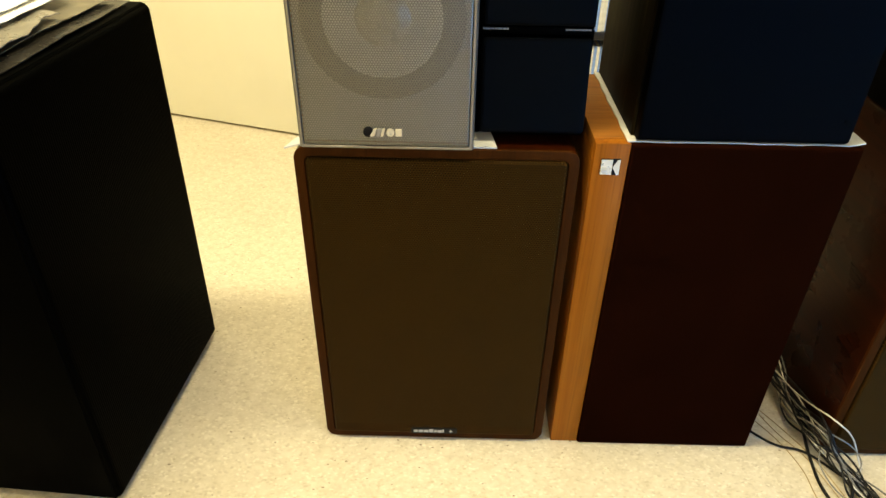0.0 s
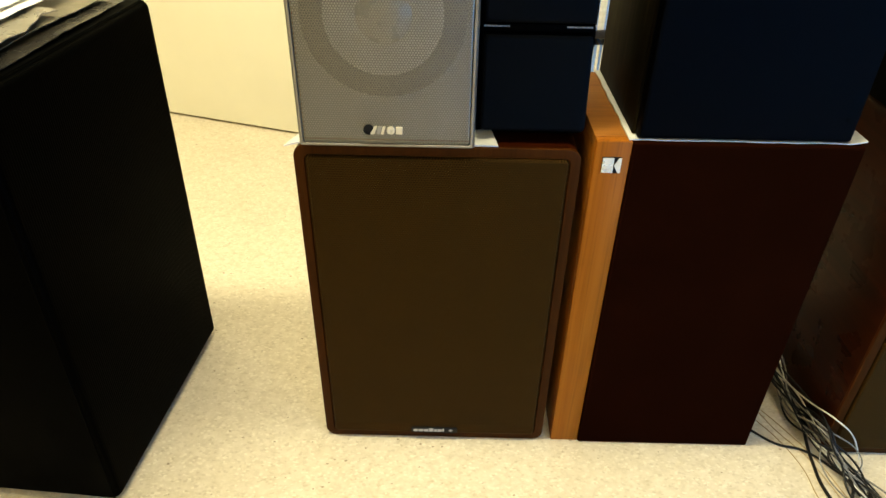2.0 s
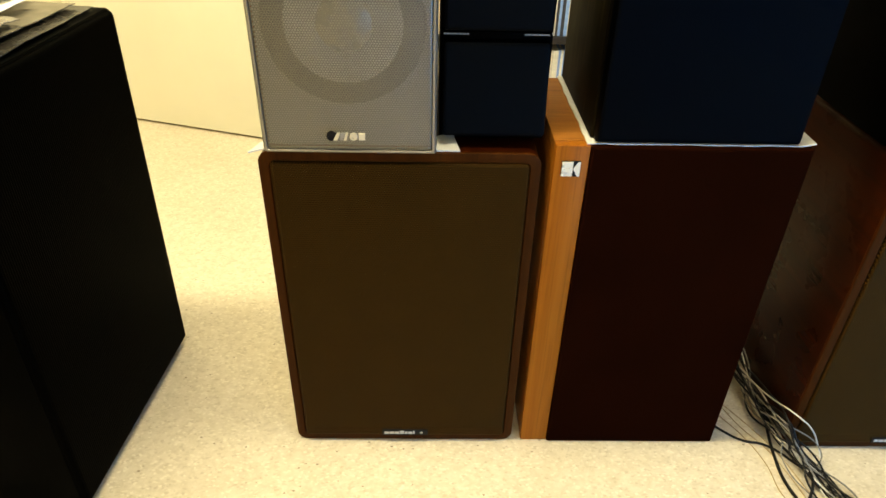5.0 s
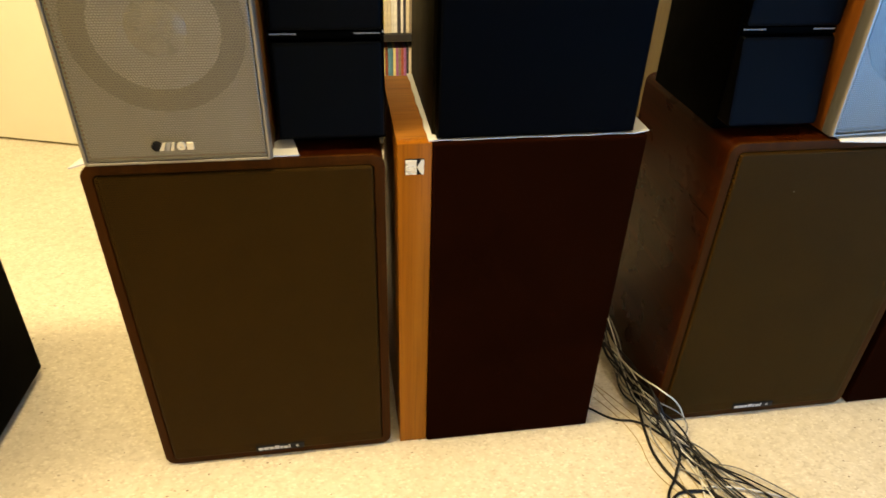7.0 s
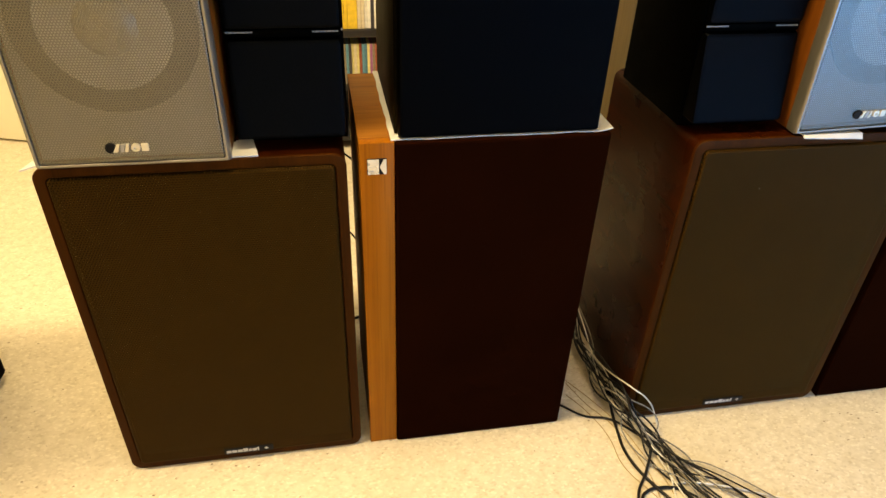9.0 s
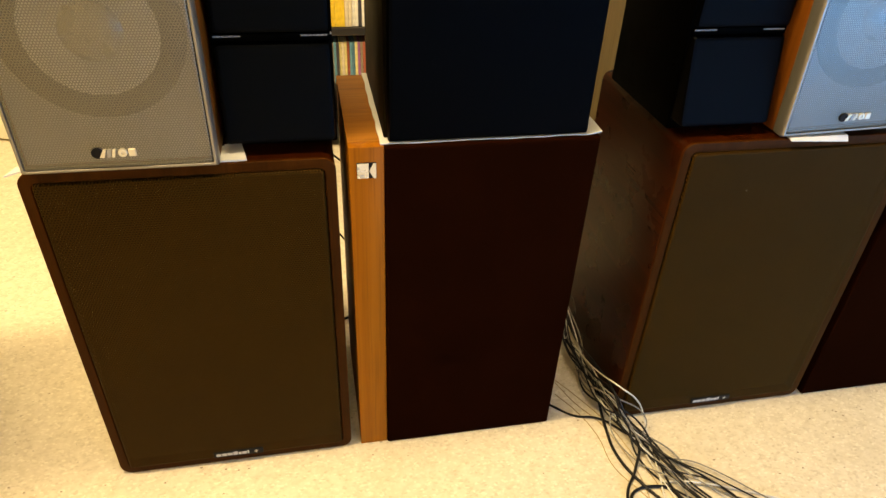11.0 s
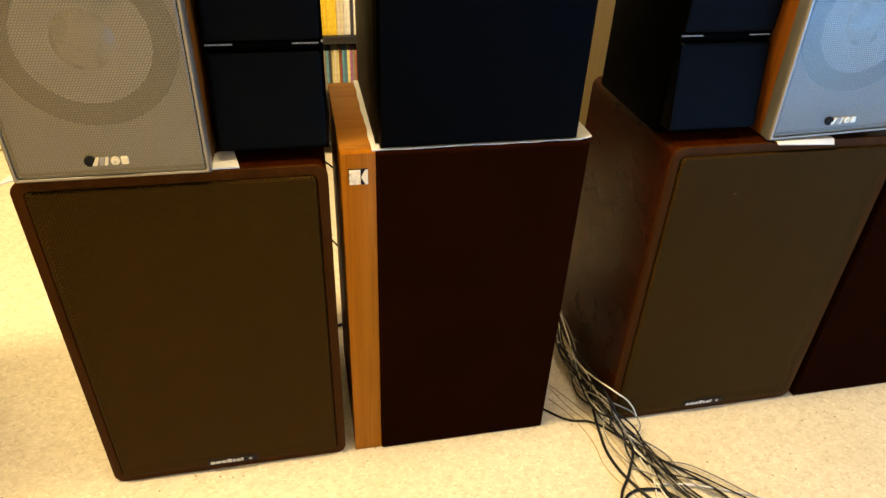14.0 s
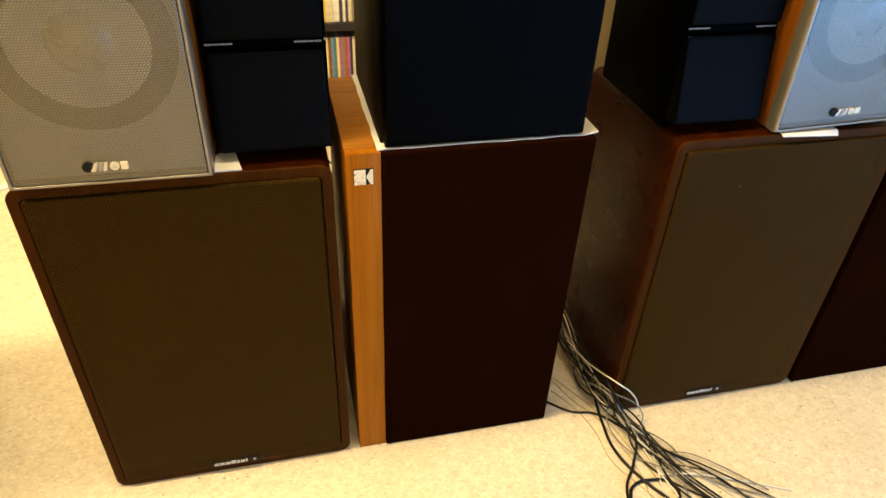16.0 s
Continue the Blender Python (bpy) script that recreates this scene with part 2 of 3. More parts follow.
def ring_of(w, h, r, n=6):
    """The corners of a rounded rectangle, centred, as (x, z)."""
    r = max(r, 1e-4)
    return [(sx * (w / 2 - r) + r * math.cos(a), sz * (h / 2 - r) + r * math.sin(a))
            for q, (sx, sz) in enumerate(((1, 1), (-1, 1), (-1, -1), (1, -1)))
            for a in (radians(90 * (q + i / n)) for i in range(n + 1))]


def loft(rings, cx=0.0, cz=0.0, cap=(True, True)):
    """A skin over rounded rectangles (w, h, r, y), one behind the other."""
    rings = list(rings)
    for end, on in ((0, cap[0]), (-1, cap[1])):
        if on:
            w, h, r, y = rings[end]
            rings.insert(0 if end == 0 else len(rings), (w - 0.0015, h - 0.0015, max(r - 0.0007, 0.0003), y))
    bm = bmesh.new()
    loops = [[bm.verts.new((cx + x, y, cz + z)) for x, z in ring_of(w, h, r)] for w, h, r, y in rings]
    n = len(loops[0])
    for a, b in zip(loops, loops[1:]):
        for i in range(n):
            bm.faces.new((a[i], a[(i + 1) % n], b[(i + 1) % n], b[i]))
    if cap[0]:
        bm.faces.new(loops[0])
    if cap[1]:
        bm.faces.new(loops[-1])
    return bm


def lathe(profile, cx, cz, n=48):
    """A body turned about the y axis through (cx, cz); profile of (radius, y)."""
    bm = bmesh.new()
    loops = []
    for r, y in profile:
        if r < 1e-5:
            loops.append([bm.verts.new((cx, y, cz))])
        else:
            loops.append([bm.verts.new((cx + r * math.cos(a), y, cz + r * math.sin(a))) for a in (2 * math.pi * i / n for i in range(n))])
    for a, b in zip(loops, loops[1:]):
        for i in range(n):
            p = [a[i % len(a)], a[(i + 1) % len(a)], b[(i + 1) % len(b)], b[i % len(b)]]
            p = list(dict.fromkeys(p))
            if len(p) > 2:
                bm.faces.new(p)
    return bm


def prism(outline, y0, y1):
    """A flat plate with the outline (x, z), from y0 to y1."""
    bm = bmesh.new()
    lo, hi = ([bm.verts.new((x, y, z)) for x, z in outline] for y in (y0, y1))
    bm.faces.new(lo), bm.faces.new(hi)
    n = len(lo)
    for i in range(n):
        bm.faces.new((lo[i], lo[(i + 1) % n], hi[(i + 1) % n], hi[i]))
    return bm


def sheet(x0, x1, y0, y1, z, lift, nx=24, ny=24, thick=0.0012, ragged=0.0, seed=0):
    """A thin sheet; lift(u, v) raises or lowers it, ragged shifts its rim."""
    bm = bmesh.new()
    grids = []
    for dz in (0, thick):
        g = []
        for j in range(ny + 1):
            row = []
            for i in range(nx + 1):
                u, v = i / nx, j / ny
                rx = ragged * noise.noise((v * 9 + seed, u * 2, 0.3)) * (2 * abs(u - 0.5)) ** 3
                ry = ragged * noise.noise((u * 9 + seed, v * 2, 7.3)) * (2 * abs(v - 0.5)) ** 3
                row.append(bm.verts.new((x0 + u * (x1 - x0) + rx, y0 + v * (y1 - y0) + ry, z + dz + lift(u, v))))
            g.append(row)
        grids.append(g)
    lo, hi = grids
    for j in range(ny):
        for i in range(nx):
            bm.faces.new((hi[j][i], hi[j][i + 1], hi[j + 1][i + 1], hi[j + 1][i]))
            bm.faces.new((lo[j][i], lo[j + 1][i], lo[j + 1][i + 1], lo[j][i + 1]))
    rim = [(0, i) for i in range(nx)] + [(j, nx) for j in range(ny)] + [(ny, i) for i in range(nx, 0, -1)] + [(j, 0) for j in range(ny, 0, -1)]
    for (a, b), (c, d) in zip(rim, rim[1:] + rim[:1]):
        bm.faces.new((lo[a][b], lo[c][d], hi[c][d], hi[a][b]))
    return bm


# ---- the room ----
def structure(name, bm, mat, label, category):
    return tagged(part(name, bm, mat), label, category, kind="structure")


X0, X1, Y0, Y1, ZC = -2.4, 3.4, -1.75, 1.55, 2.5
structure("floor", box(X0, X1, Y0, Y1, -0.1, 0), M_FLOOR, "beige flecked linoleum floor with small dark chips", "floor")
structure("ceiling", box(X0, X1, Y0, Y1, ZC, ZC + 0.1), M_CEIL, "plain white painted ceiling", "ceiling")
structure("wall_north", box(X0 - 0.1, X1 + 0.1, Y1, Y1 + 0.12, -0.1, ZC + 0.1), M_WALL, "cream painted wall behind the loudspeakers", "wall")
structure("wall_west", box(X0 - 0.1, X0, Y0, Y1, -0.1, ZC + 0.1), M_WALL, "cream painted wall", "wall")
structure("wall_east", box(X1, X1 + 0.1, Y0, Y1, -0.1, ZC + 0.1), M_WALL, "cream painted wall", "wall")
WX0, WX1, WZ0, WZ1 = 0.45, 3.37, 0.05, 1.4
south = box(X0 - 0.1, WX0, Y0 - 0.12, Y0, -0.1, ZC + 0.1)
for b in ((WX1, X1 + 0.1, -0.1, ZC + 0.1), (WX0, WX1, -0.1, WZ0), (WX0, WX1, WZ1, ZC + 0.1)):
    bmesh.ops.create_cube(south, size=1, matrix=Matrix.Translation(((b[0] + b[1]) / 2, Y0 - 0.06, (b[2] + b[3]) / 2)) @ Matrix.Diagonal((b[1] - b[0], 0.12, b[3] - b[2], 1)))
structure("wall_south", south, M_WALL, "cream painted wall with a wide window", "wall")
win = tagged(thing("window_1", pose((WX0 + WX1) / 2, Y0 - 0.06, (WZ0 + WZ1) / 2), "wide window with a white frame", "window"), kind="structure")
part("window_frame", loft([(WX1 - WX0, WZ1 - WZ0, 0.002, -0.03), (WX1 - WX0, WZ1 - WZ0, 0.002, 0.03), (WX1 - WX0 - 0.1, WZ1 - WZ0 - 0.1, 0.002, 0.03), (WX1 - WX0 - 0.1, WZ1 - WZ0 - 0.1, 0.002, -0.03), (WX1 - WX0, WZ1 - WZ0, 0.002, -0.03)], cap=(False, False)), M_CEIL, win)
pane = part("pane", box(-(WX1 - WX0) / 2 + 0.05, (WX1 - WX0) / 2 - 0.05, -0.004, 0.004, -(WZ1 - WZ0) / 2 + 0.05, (WZ1 - WZ0) / 2 - 0.05), M_GLASS, win)
pane.visible_shadow = False

# door leaf standing ajar over the floor, with a dark gap under it
DOOR_M = pose(-0.13, 1.208, 0, 0, 0, 162.6)
door = tagged(thing("door_1", DOOR_M, "cream painted flush door standing open above the floor", "door"), kind="structure")
part("door_leaf", box(0, 0.9, -0.04, 0, 0.009, 2.04, 0.002), M_DOOR, door)


# ---- loudspeakers ----
def grille_speaker(m, label, W=0.386):
    """Brown cabinet with a rounded front frame and a perforated metal grille; origin at the floor under the front's middle."""
    H, D = 0.5735, 0.31
    t = thing("floor_speaker", m, label, "speaker", "pair of brown metal-grille loudspeakers")
    cz = H / 2
    part("cabinet", loft([(W - 0.0016, H - 0.0016, 0.017, 0.0045), (W - 0.0016, H - 0.0016, 0.017, D - 0.004), (W - 0.01, H - 0.01, 0.014, D)], 0, cz, (False, True)), M_MAHOG, t, "dark mahogany veneer cabinet")
    part("front_frame", loft([(W - 0.002, H - 0.002, 0.017, 0.0065), (W, H, 0.018, 0.005), (W, H, 0.018, 0.0012), (W - 0.001, H - 0.001, 0.0175, 0.0003), (W - 0.0025, H - 0.0025, 0.017, 0),
                              (W - 0.027, H - 0.027, 0.009, 0), (W - 0.030, H - 0.030, 0.008, 0.002), (W - 0.031, H - 0.031, 0.007, 0.016)], 0, cz, (False, False)), M_FRAME, t, "brown moulded front frame")
    gw, gh = W - 0.0322, H - 0.0300
    part("baffle", box(-gw / 2 - 0.002, gw / 2 + 0.002, 0.016, 0.021, cz - gh / 2 - 0.002, cz + gh / 2 + 0.002), M_BAFFLE_BR, t, "black baffle behind the grille")
    part("grille", loft([(gw, gh, 0.006, 0.004), (gw, gh, 0.006, -0.0006), (gw - 0.0012, gh - 0.0012, 0.0055, -0.0024), (gw - 0.0036, gh - 0.0036, 0.005, -0.0037), (gw - 0.0075, gh - 0.0075, 0.004, -0.0042)], 0, cz, (False, True)), M_GRILLE_BR, t, "dark brown perforated metal grille")
    plate = part("badge", box(-0.041, 0.041, -0.0056, 0.002, 0.0165, 0.0305, 0.0008), M_BLACK, t, "black badge with a line of pale lettering drawn as shapes")
    x = -0.0365
    for w, tall in ((6.8, 0), (7.6, 0), (7.4, 0), (7, 1), (4.4, 0), (6.8, 0), (2.4, 1)):
        part("mark", box(x, x + w * 0.0011, -0.0062, -0.005, 0.0202, 0.0260 + 0.0022 * tall, 0.0003, 1), M_INK, plate)
        x += (w + 1.1) * 0.0011
    part("mark", box(0.0265, 0.0325, -0.0062, -0.005, 0.0228, 0.0242), M_INK, plate)
    part("mark", box(0.0288, 0.0302, -0.0062, -0.005, 0.0203, 0.0226), M_INK, plate)
    part("mark", box(0.0288, 0.0302, -0.0062, -0.005, 0.0244, 0.0267), M_INK, plate)
    return t


def silver_speaker(m, label):
    """Wooden shelf speaker with a silver front; origin under the front's middle."""
    W, H, D = 0.229, 0.40, 0.23
    t = thing("shelf_speaker", m, label, "speaker", "pair of silver-front loudspeakers")
    cz = H / 2
    part("cabinet", box(-W / 2 + 0.001, W / 2 - 0.001, 0.022, D, 0.001, H - 0.001, 0.0015), M_CANTWOOD, t, "brown wooden cabinet")
    part("front_frame", loft([(W - 0.002, H - 0.002, 0.003, 0.0235), (W - 0.001, H - 0.001, 0.003, 0.021), (W, H, 0.003, 0.006), (W - 0.004, H - 0.004, 0.003, 0.0015), (W - 0.006, H - 0.006, 0.003, 0.0005), (W - 0.011, H - 0.011, 0.003, 0.0005),
                              (W - 0.0125, H - 0.0125, 0.003, 0.002), (W - 0.013, H - 0.013, 0.003, 0.009)], 0, cz, (False, False)), M_SILVER, t, "pale grey plastic front frame")
    gw, gh = W - 0.0136, H - 0.0136
    bz = 0.166
    part("baffle", box(-gw / 2 - 0.001, gw / 2 + 0.001, 0.0165, 0.0205, cz - gh / 2, cz + gh / 2), M_BAFFLE_SI, t)
    woofer = part("woofer", lathe([(0.1, 0.0163), (0.1, 0.0125), (0.097, 0.0112), (0.09, 0.0112), (0.084, 0.0108), (0.079, 0.0108), (0.073, 0.0122), (0.071, 0.0145)], 0, bz, 64), M_RUBBER, t, "dark rubber surround")
    part("cone", lathe([(0.0725, 0.0127), (0.0695, 0.0125), (0.055, 0.0142), (0.034, 0.0162), (0.030, 0.0163)], 0, bz, 64), M_CONE, woofer, "pale shallow cone")
    part("dust_cap", lathe([(0.0345, 0.0163), (0.033, 0.0152), (0.028, 0.0126), (0.020, 0.0102), (0.010, 0.0090), (0, 0.0086)], 0, bz, 48), M_CAP, woofer, "glossy domed dust cap")
    part("grille", loft([(gw, gh, 0.003, 0.008), (gw, gh, 0.003, 0.0025), (gw - 0.0015, gh - 0.0015, 0.003, 0.0012), (gw - 0.004, gh - 0.004, 0.003, 0.0008)], 0, cz, (False, True)), M_GRILLE_SI, t, "silver perforated metal grille")
    badge = part("badge", lathe([(0.0066, 0.001), (0.0066, -0.0016), (0.0058, -0.0022), (0.0046, -0.0022), (0.0044, -0.0012), (0, -0.0012)], -0.0225, 0.0262, 28), M_BLACK, t, "maker's sign drawn as plain shapes")
    part("mark", prism(((-0.0205, 0.021), (-0.0150, 0.021), (-0.0112, 0.0312), (-0.0148, 0.0312)), -0.0026, 0.001), M_BADGE, badge)
    part("mark", prism(((-0.0118, 0.021), (-0.0085, 0.021), (-0.0048, 0.0312), (-0.0100, 0.0312)), -0.0026, 0.001), M_BADGEGREY, badge)
    part("mark", prism(((-0.0068, 0.021), (-0.0032, 0.021), (-0.0006, 0.0312), (-0.0040, 0.0312)), -0.0026, 0.001), M_BADGE, badge)
    part("mark", lathe([(0.0052, 0.001), (0.0052, -0.0024), (0.0047, -0.0028), (0.0022, -0.0028), (0.0018, -0.0010), (0, -0.0010)], 0.0062, 0.0261, 24), M_BADGE, badge)
    part("mark", box(0.0128, 0.0212, -0.0026, 0.001, 0.0212, 0.0310, 0.0006, 1), M_BADGE, badge)
    return t


def split_speaker(m, label):
    """Small black speaker with two foam grilles and a lettered strip between; origin under the front's middle."""
    W, H, D = 0.146, 0.30, 0.215
    t = thing("bookshelf_speaker", m, label, "speaker", "pair of small black loudspeakers")
    part("cabinet", box(-W / 2, W / 2, 0.008, D, 0, H, 0.002), M_BLACKVINYL, t, "black vinyl cabinet")
    for nm, z0, z1 in (("lower_grille", 0.016, 0.139), ("upper_grille", 0.1515, 0.292)):
        bm = loft([(W - 0.006, z1 - z0, 0.004, 0.0075), (W - 0.006, z1 - z0, 0.004, 0.001), (W - 0.009, z1 - z0 - 0.003, 0.005, -0.003), (W - 0.016, z1 - z0 - 0.01, 0.006, -0.0042)], 0, (z0 + z1) / 2, (False, True))
        if nm == "lower_grille":
            for v in bm.verts:
                if v.co.y < 0.006:
                    v.co.y -= 0.021 * (z1 - v.co.z) / (z1 - z0)
        part(nm, bm, M_FOAM, t, "black foam grille panel, deeper at its foot" if nm == "lower_grille" else "black foam grille panel")
    strip = part("strip", box(-W / 2 + 0.003, W / 2 - 0.003, 0.0015, 0.0078, 0.1405, 0.1502, 0.0008), M_BLACKVINYL, t, "black strip with small pale lettering")
    for x0, n in ((-0.0695, 7), (0.0345, 7)):
        x = x0
        for i in range(n):
            w = 0.0030 + 0.0012 * ((i * 5) % 3)
            part("mark", box(x, x + w, 0.0004, 0.0018, 0.1462, 0.1482), M_GREYINK, strip)
            x += w + 0.0007
    part("screw", lathe([(0.0016, 0.009), (0.0016, 0.0066), (0.0010, 0.0060), (0, 0.0060)], W / 2 - 0.0016, 0.1475, 12), M_BADGEGREY, t, "small bright screw")
    return t


def side_badge_speaker(m, label, mirror=1, group="pair of teak loudspeakers"):
    """Teak cabinet, cloth front and a bare teak strip with a badge; origin under the front's middle."""
    W, H, D, S = 0.349, 0.587, 0.265, 0.047
    t = thing("teak_speaker", m, label, "speaker", group)

    def mx(a, b):
        return (a, b) if mirror > 0 else (-b, -a)

    part("cabinet", box(-W / 2, W / 2, 0.018, D, 0, H - 0.018, 0.001), M_TEAK, t, "teak veneer cabinet")
    part("top_panel", box(-W / 2, W / 2, 0.018, D, H - 0.018, H, 0.0008), M_TEAKTOP, t, "teak veneer top")
    a, b = mx(-W / 2, -W / 2 + S)
    part("front_strip", box(a, b, 0.0, 0.018, 0, H, 0.0012), M_TEAK, t, "bare teak strip")
    a, b = mx(-W / 2 + S + 0.0005, W / 2 + 0.001)
    part("cloth_panel", loft([(b - a, H - 0.0006, 0.001, 0.0178), (b - a, H - 0.0006, 0.001, -0.0006), (b - a - 0.002, H - 0.0026, 0.002, -0.003), (b - a - 0.007, H - 0.0076, 0.003, -0.0042)], (a + b) / 2, H / 2, (False, True)), M_BROWNCLOTH, t, "dark brown cloth front")
    if mirror > 0:
        badge = part("badge", box(-W / 2 + 0.0098, -W / 2 + 0.0362, -0.0015, 0.001, 0.5412, 0.5648, 0.0006, 1), M_BLACK, t, "silver badge with an angular sign")
        part("mark", box(-W / 2 + 0.0104, -W / 2 + 0.0258, -0.0026, -0.001, 0.5420, 0.5640, 0.0004, 1), M_BADGE, badge)
        cx, cz = -W / 2 + 0.0264, 0.553
        tri = prism(((cx + 0.0093, cz + 0.011), (cx + 0.0093, cz - 0.011), (cx + 0.006, cz - 0.011), (cx, cz), (cx + 0.006, cz + 0.011)), -0.0026, -0.001)
        part("mark", tri, M_BADGE, badge)
        part("mark", box(-W / 2 + 0.0135, -W / 2 + 0.0195, -0.0029, -0.0024, 0.5455, 0.5475), M_BADGEGREY, badge)
    return t


Q_TOP = 0.5735
grille_speaker(pose(0.193, 0, 0), "brown loudspeaker with perforated metal grille, beside the door on the linoleum")
far_one = grille_speaker(pose(1.0765, -0.013, 0), "brown loudspeaker with perforated metal grille, beside a bundle of cables", 0.393)
part("paint_chip", box(-0.0775, -0.0755, -0.0048, -0.0040, 0.4915, 0.4935, 0.0002, 1), M_GREYINK, far_one, "small pale chip in the paint")
silver_speaker(pose(0.1275, -0.013, Q_TOP + 0.0028), "silver-front wooden loudspeaker standing on a white foam sheet")
silver_speaker(pose(1.146, -0.013, Q_TOP + 0.0056, 0, -1.9, 0), "silver-front wooden loudspeaker standing beside a small black speaker")
split_speaker(pose(0.319, 0.044, Q_TOP), "small black two-panel loudspeaker behind a silver one")
split_speaker(pose(0.9485, 0.034, Q_TOP), "small black two-panel loudspeaker on a brown one")
side_badge_speaker(pose(0.5775, 0, 0), "teak loudspeaker with a dark brown cloth front and silver badge")
side_badge_speaker(pose(1.462, -0.012, 0), "teak loudspeaker with a dark cloth front ending the row", -1)

# black speaker on the teak one
U = thing("black_speaker", pose(0.5935, 0.006, 0.5890), "black ash loudspeaker with a black cloth front, on the teak one", "speaker")
part("cabinet", box(-0.1415, 0.1415, 0.016, 0.262, 0, 0.45, 0.0015), M_ASH, U, "black ash veneer cabinet with visible grain")
part("cloth_panel", loft([(0.279, 0.448, 0.003, 0.0155), (0.279, 0.448, 0.003, 0.002), (0.275, 0.444, 0.004, -0.002), (0.268, 0.437, 0.005, -0.003)], 0.002, 0.2248, (False, True)), M_BLACKCLOTH, U, "black cloth front panel")
part("badge", box(0.123, 0.127, -0.0034, -0.002, 0.03, 0.036, 0.0006, 1), M_BLACKVINYL, U)
part("paper_scrap", box(0.1412, 0.1432, 0.030, 0.036, 0.036, 0.044, 0.0006, 1), M_PAPER, U, "scrap of white paper stuck to the side")

# big black speaker, its cloth front turned towards the row
S_YAW = math.degrees(math.atan2(0.4165, 0.0295))
S = thing("floor_speaker", pose(-0.308, -0.153, 0, 0, 0, S_YAW), "large black loudspeaker with papers lying on top", "speaker")
S_LEAN = 0.024


def leaning(bm):
    for v in bm.verts:
        v.co.y -= S_LEAN * v.co.z
    return bm


part("plinth", box(0.020, 0.397, 0.030, 0.395, 0, 0.0135), M_BLACKVINYL, S, "recessed black plinth")
part("cabinet", leaning(box(0, 0.417, 0.011, 0.42, 0.013, 0.690, 0.003)), M_BLACKVINYL, S, "black vinyl cabinet")
part("cloth_panel", leaning(loft([(0.415, 0.672, 0.003, 0.0105), (0.415, 0.672, 0.004, 0.0085), (0.413, 0.670, 0.004, 0.0048), (0.408, 0.665, 0.005, 0.0017), (0.401, 0.658, 0.006, 0.0003), (0.392, 0.649, 0.006, 0)], 0.2085, 0.3505, (False, True))), M_BIGBLACK, S, "black ribbed cloth front")
part("piping", leaning(loft([(0.4155, 0.6725, 0.003, 0.0125), (0.4185, 0.6755, 0.004, 0.0115), (0.4185, 0.6755, 0.004, 0.0095), (0.4155, 0.6725, 0.003, 0.0085)], 0.2085, 0.3505, (False, False))), M_BLACKVINYL, S, "thin black edge strip")


# ---- papers ----
def wave(a, seed):
    return lambda u, v: a * (0.5 + noise.noise((u * 4 + seed, v * 4, seed)))


def paper(name, bm, mat, label, category="paper", group=""):
    return tagged(part(name, bm, mat), label, category, group)


corner = sheet(-0.012, 0.274, 0.0035, 0.046, Q_TOP + 0.0005, lambda u, v: (0.0 if u > 0.075 else -0.006 * (0.075 - u) / 0.075 * (1 - v)) + (0.006 * max(0, u - 0.88) / 0.12 * v), 40, 16, 0.002, 0.0, 3)
for v in corner.verts:
    if v.co.x < 0.0135:
        v.co.x = 0.0135 - (0.0135 - v.co.x) * (1 - 0.85 * (v.co.y - 0.0035) / 0.0425)
    elif v.co.x > 0.25:
        v.co.x -= 0.009 * (v.co.y - 0.0035) / 0.0425
paper("foam_sheet", corner, M_FOAMSHEET, "white foam sheet under the silver speaker", "sheet")
paper("foam_sheet", sheet(0.445, 0.757, 0.0045, 0.268, 0.5872, lambda u, v: 0.004 * max(0, u - 0.94) / 0.06 * (1 - v), 30, 30, 0.0016, 0.0025, 9), M_FOAMSHEET, "white foam sheet between two loudspeakers", "sheet")
paper("foam_sheet", sheet(1.046, 1.144, -0.0172, 0.08, Q_TOP + 0.0005, lambda u, v: -0.0075 * (0.3 + 0.7 * u) * max(0, 0.045 - v) / 0.045, 24, 64, 0.0014, 0.0008, 5), M_FOAMSHEET, "white foam sheet corner hanging from under the silver speaker", "sheet")

# ---- rack of discs behind ----
RX0, RX1, RY = 0.22, 0.92, 1.2
rack = thing("disc_rack", pose(RX0, RY, 0), "low dark wooden rack holding rows of discs", "shelf")
part("side_panel", box(0, 0.016, 0, 0.2, 0, 0.62, 0.001), M_RACK, rack)
part("side_panel", box(RX1 - RX0 - 0.016, RX1 - RX0, 0, 0.2, 0, 0.62, 0.001), M_RACK, rack)
part("back_panel", box(0.016, RX1 - RX0 - 0.016, 0.19, 0.2, 0, 0.62), M_RACK, rack)
for z in (0.03, 0.196, 0.361, 0.604):
    part("shelf", box(0.016, RX1 - RX0 - 0.016, 0, 0.19, z, z + (0.022 if z == 0.361 else 0.016), 0.001), M_RACK, rack)

SPINES = [(0.75, 0.52, 0.06), (0.82, 0.80, 0.72), (0.05, 0.05, 0.06), (0.07, 0.11, 0.24), (0.36, 0.09, 0.05), (0.10, 0.26, 0.36), (0.66, 0.58, 0.42), (0.34, 0.12, 0.30), (0.25, 0.20, 0.14), (0.70, 0.62, 0.28), (0.26, 0.42, 0.85)]
M_SPINE = [plain("spine_print", c, 0.3, spec=0.5, scale=60, vary=0.2) for c in SPINES]
rnd = random.Random(4)
spine_mesh = {}


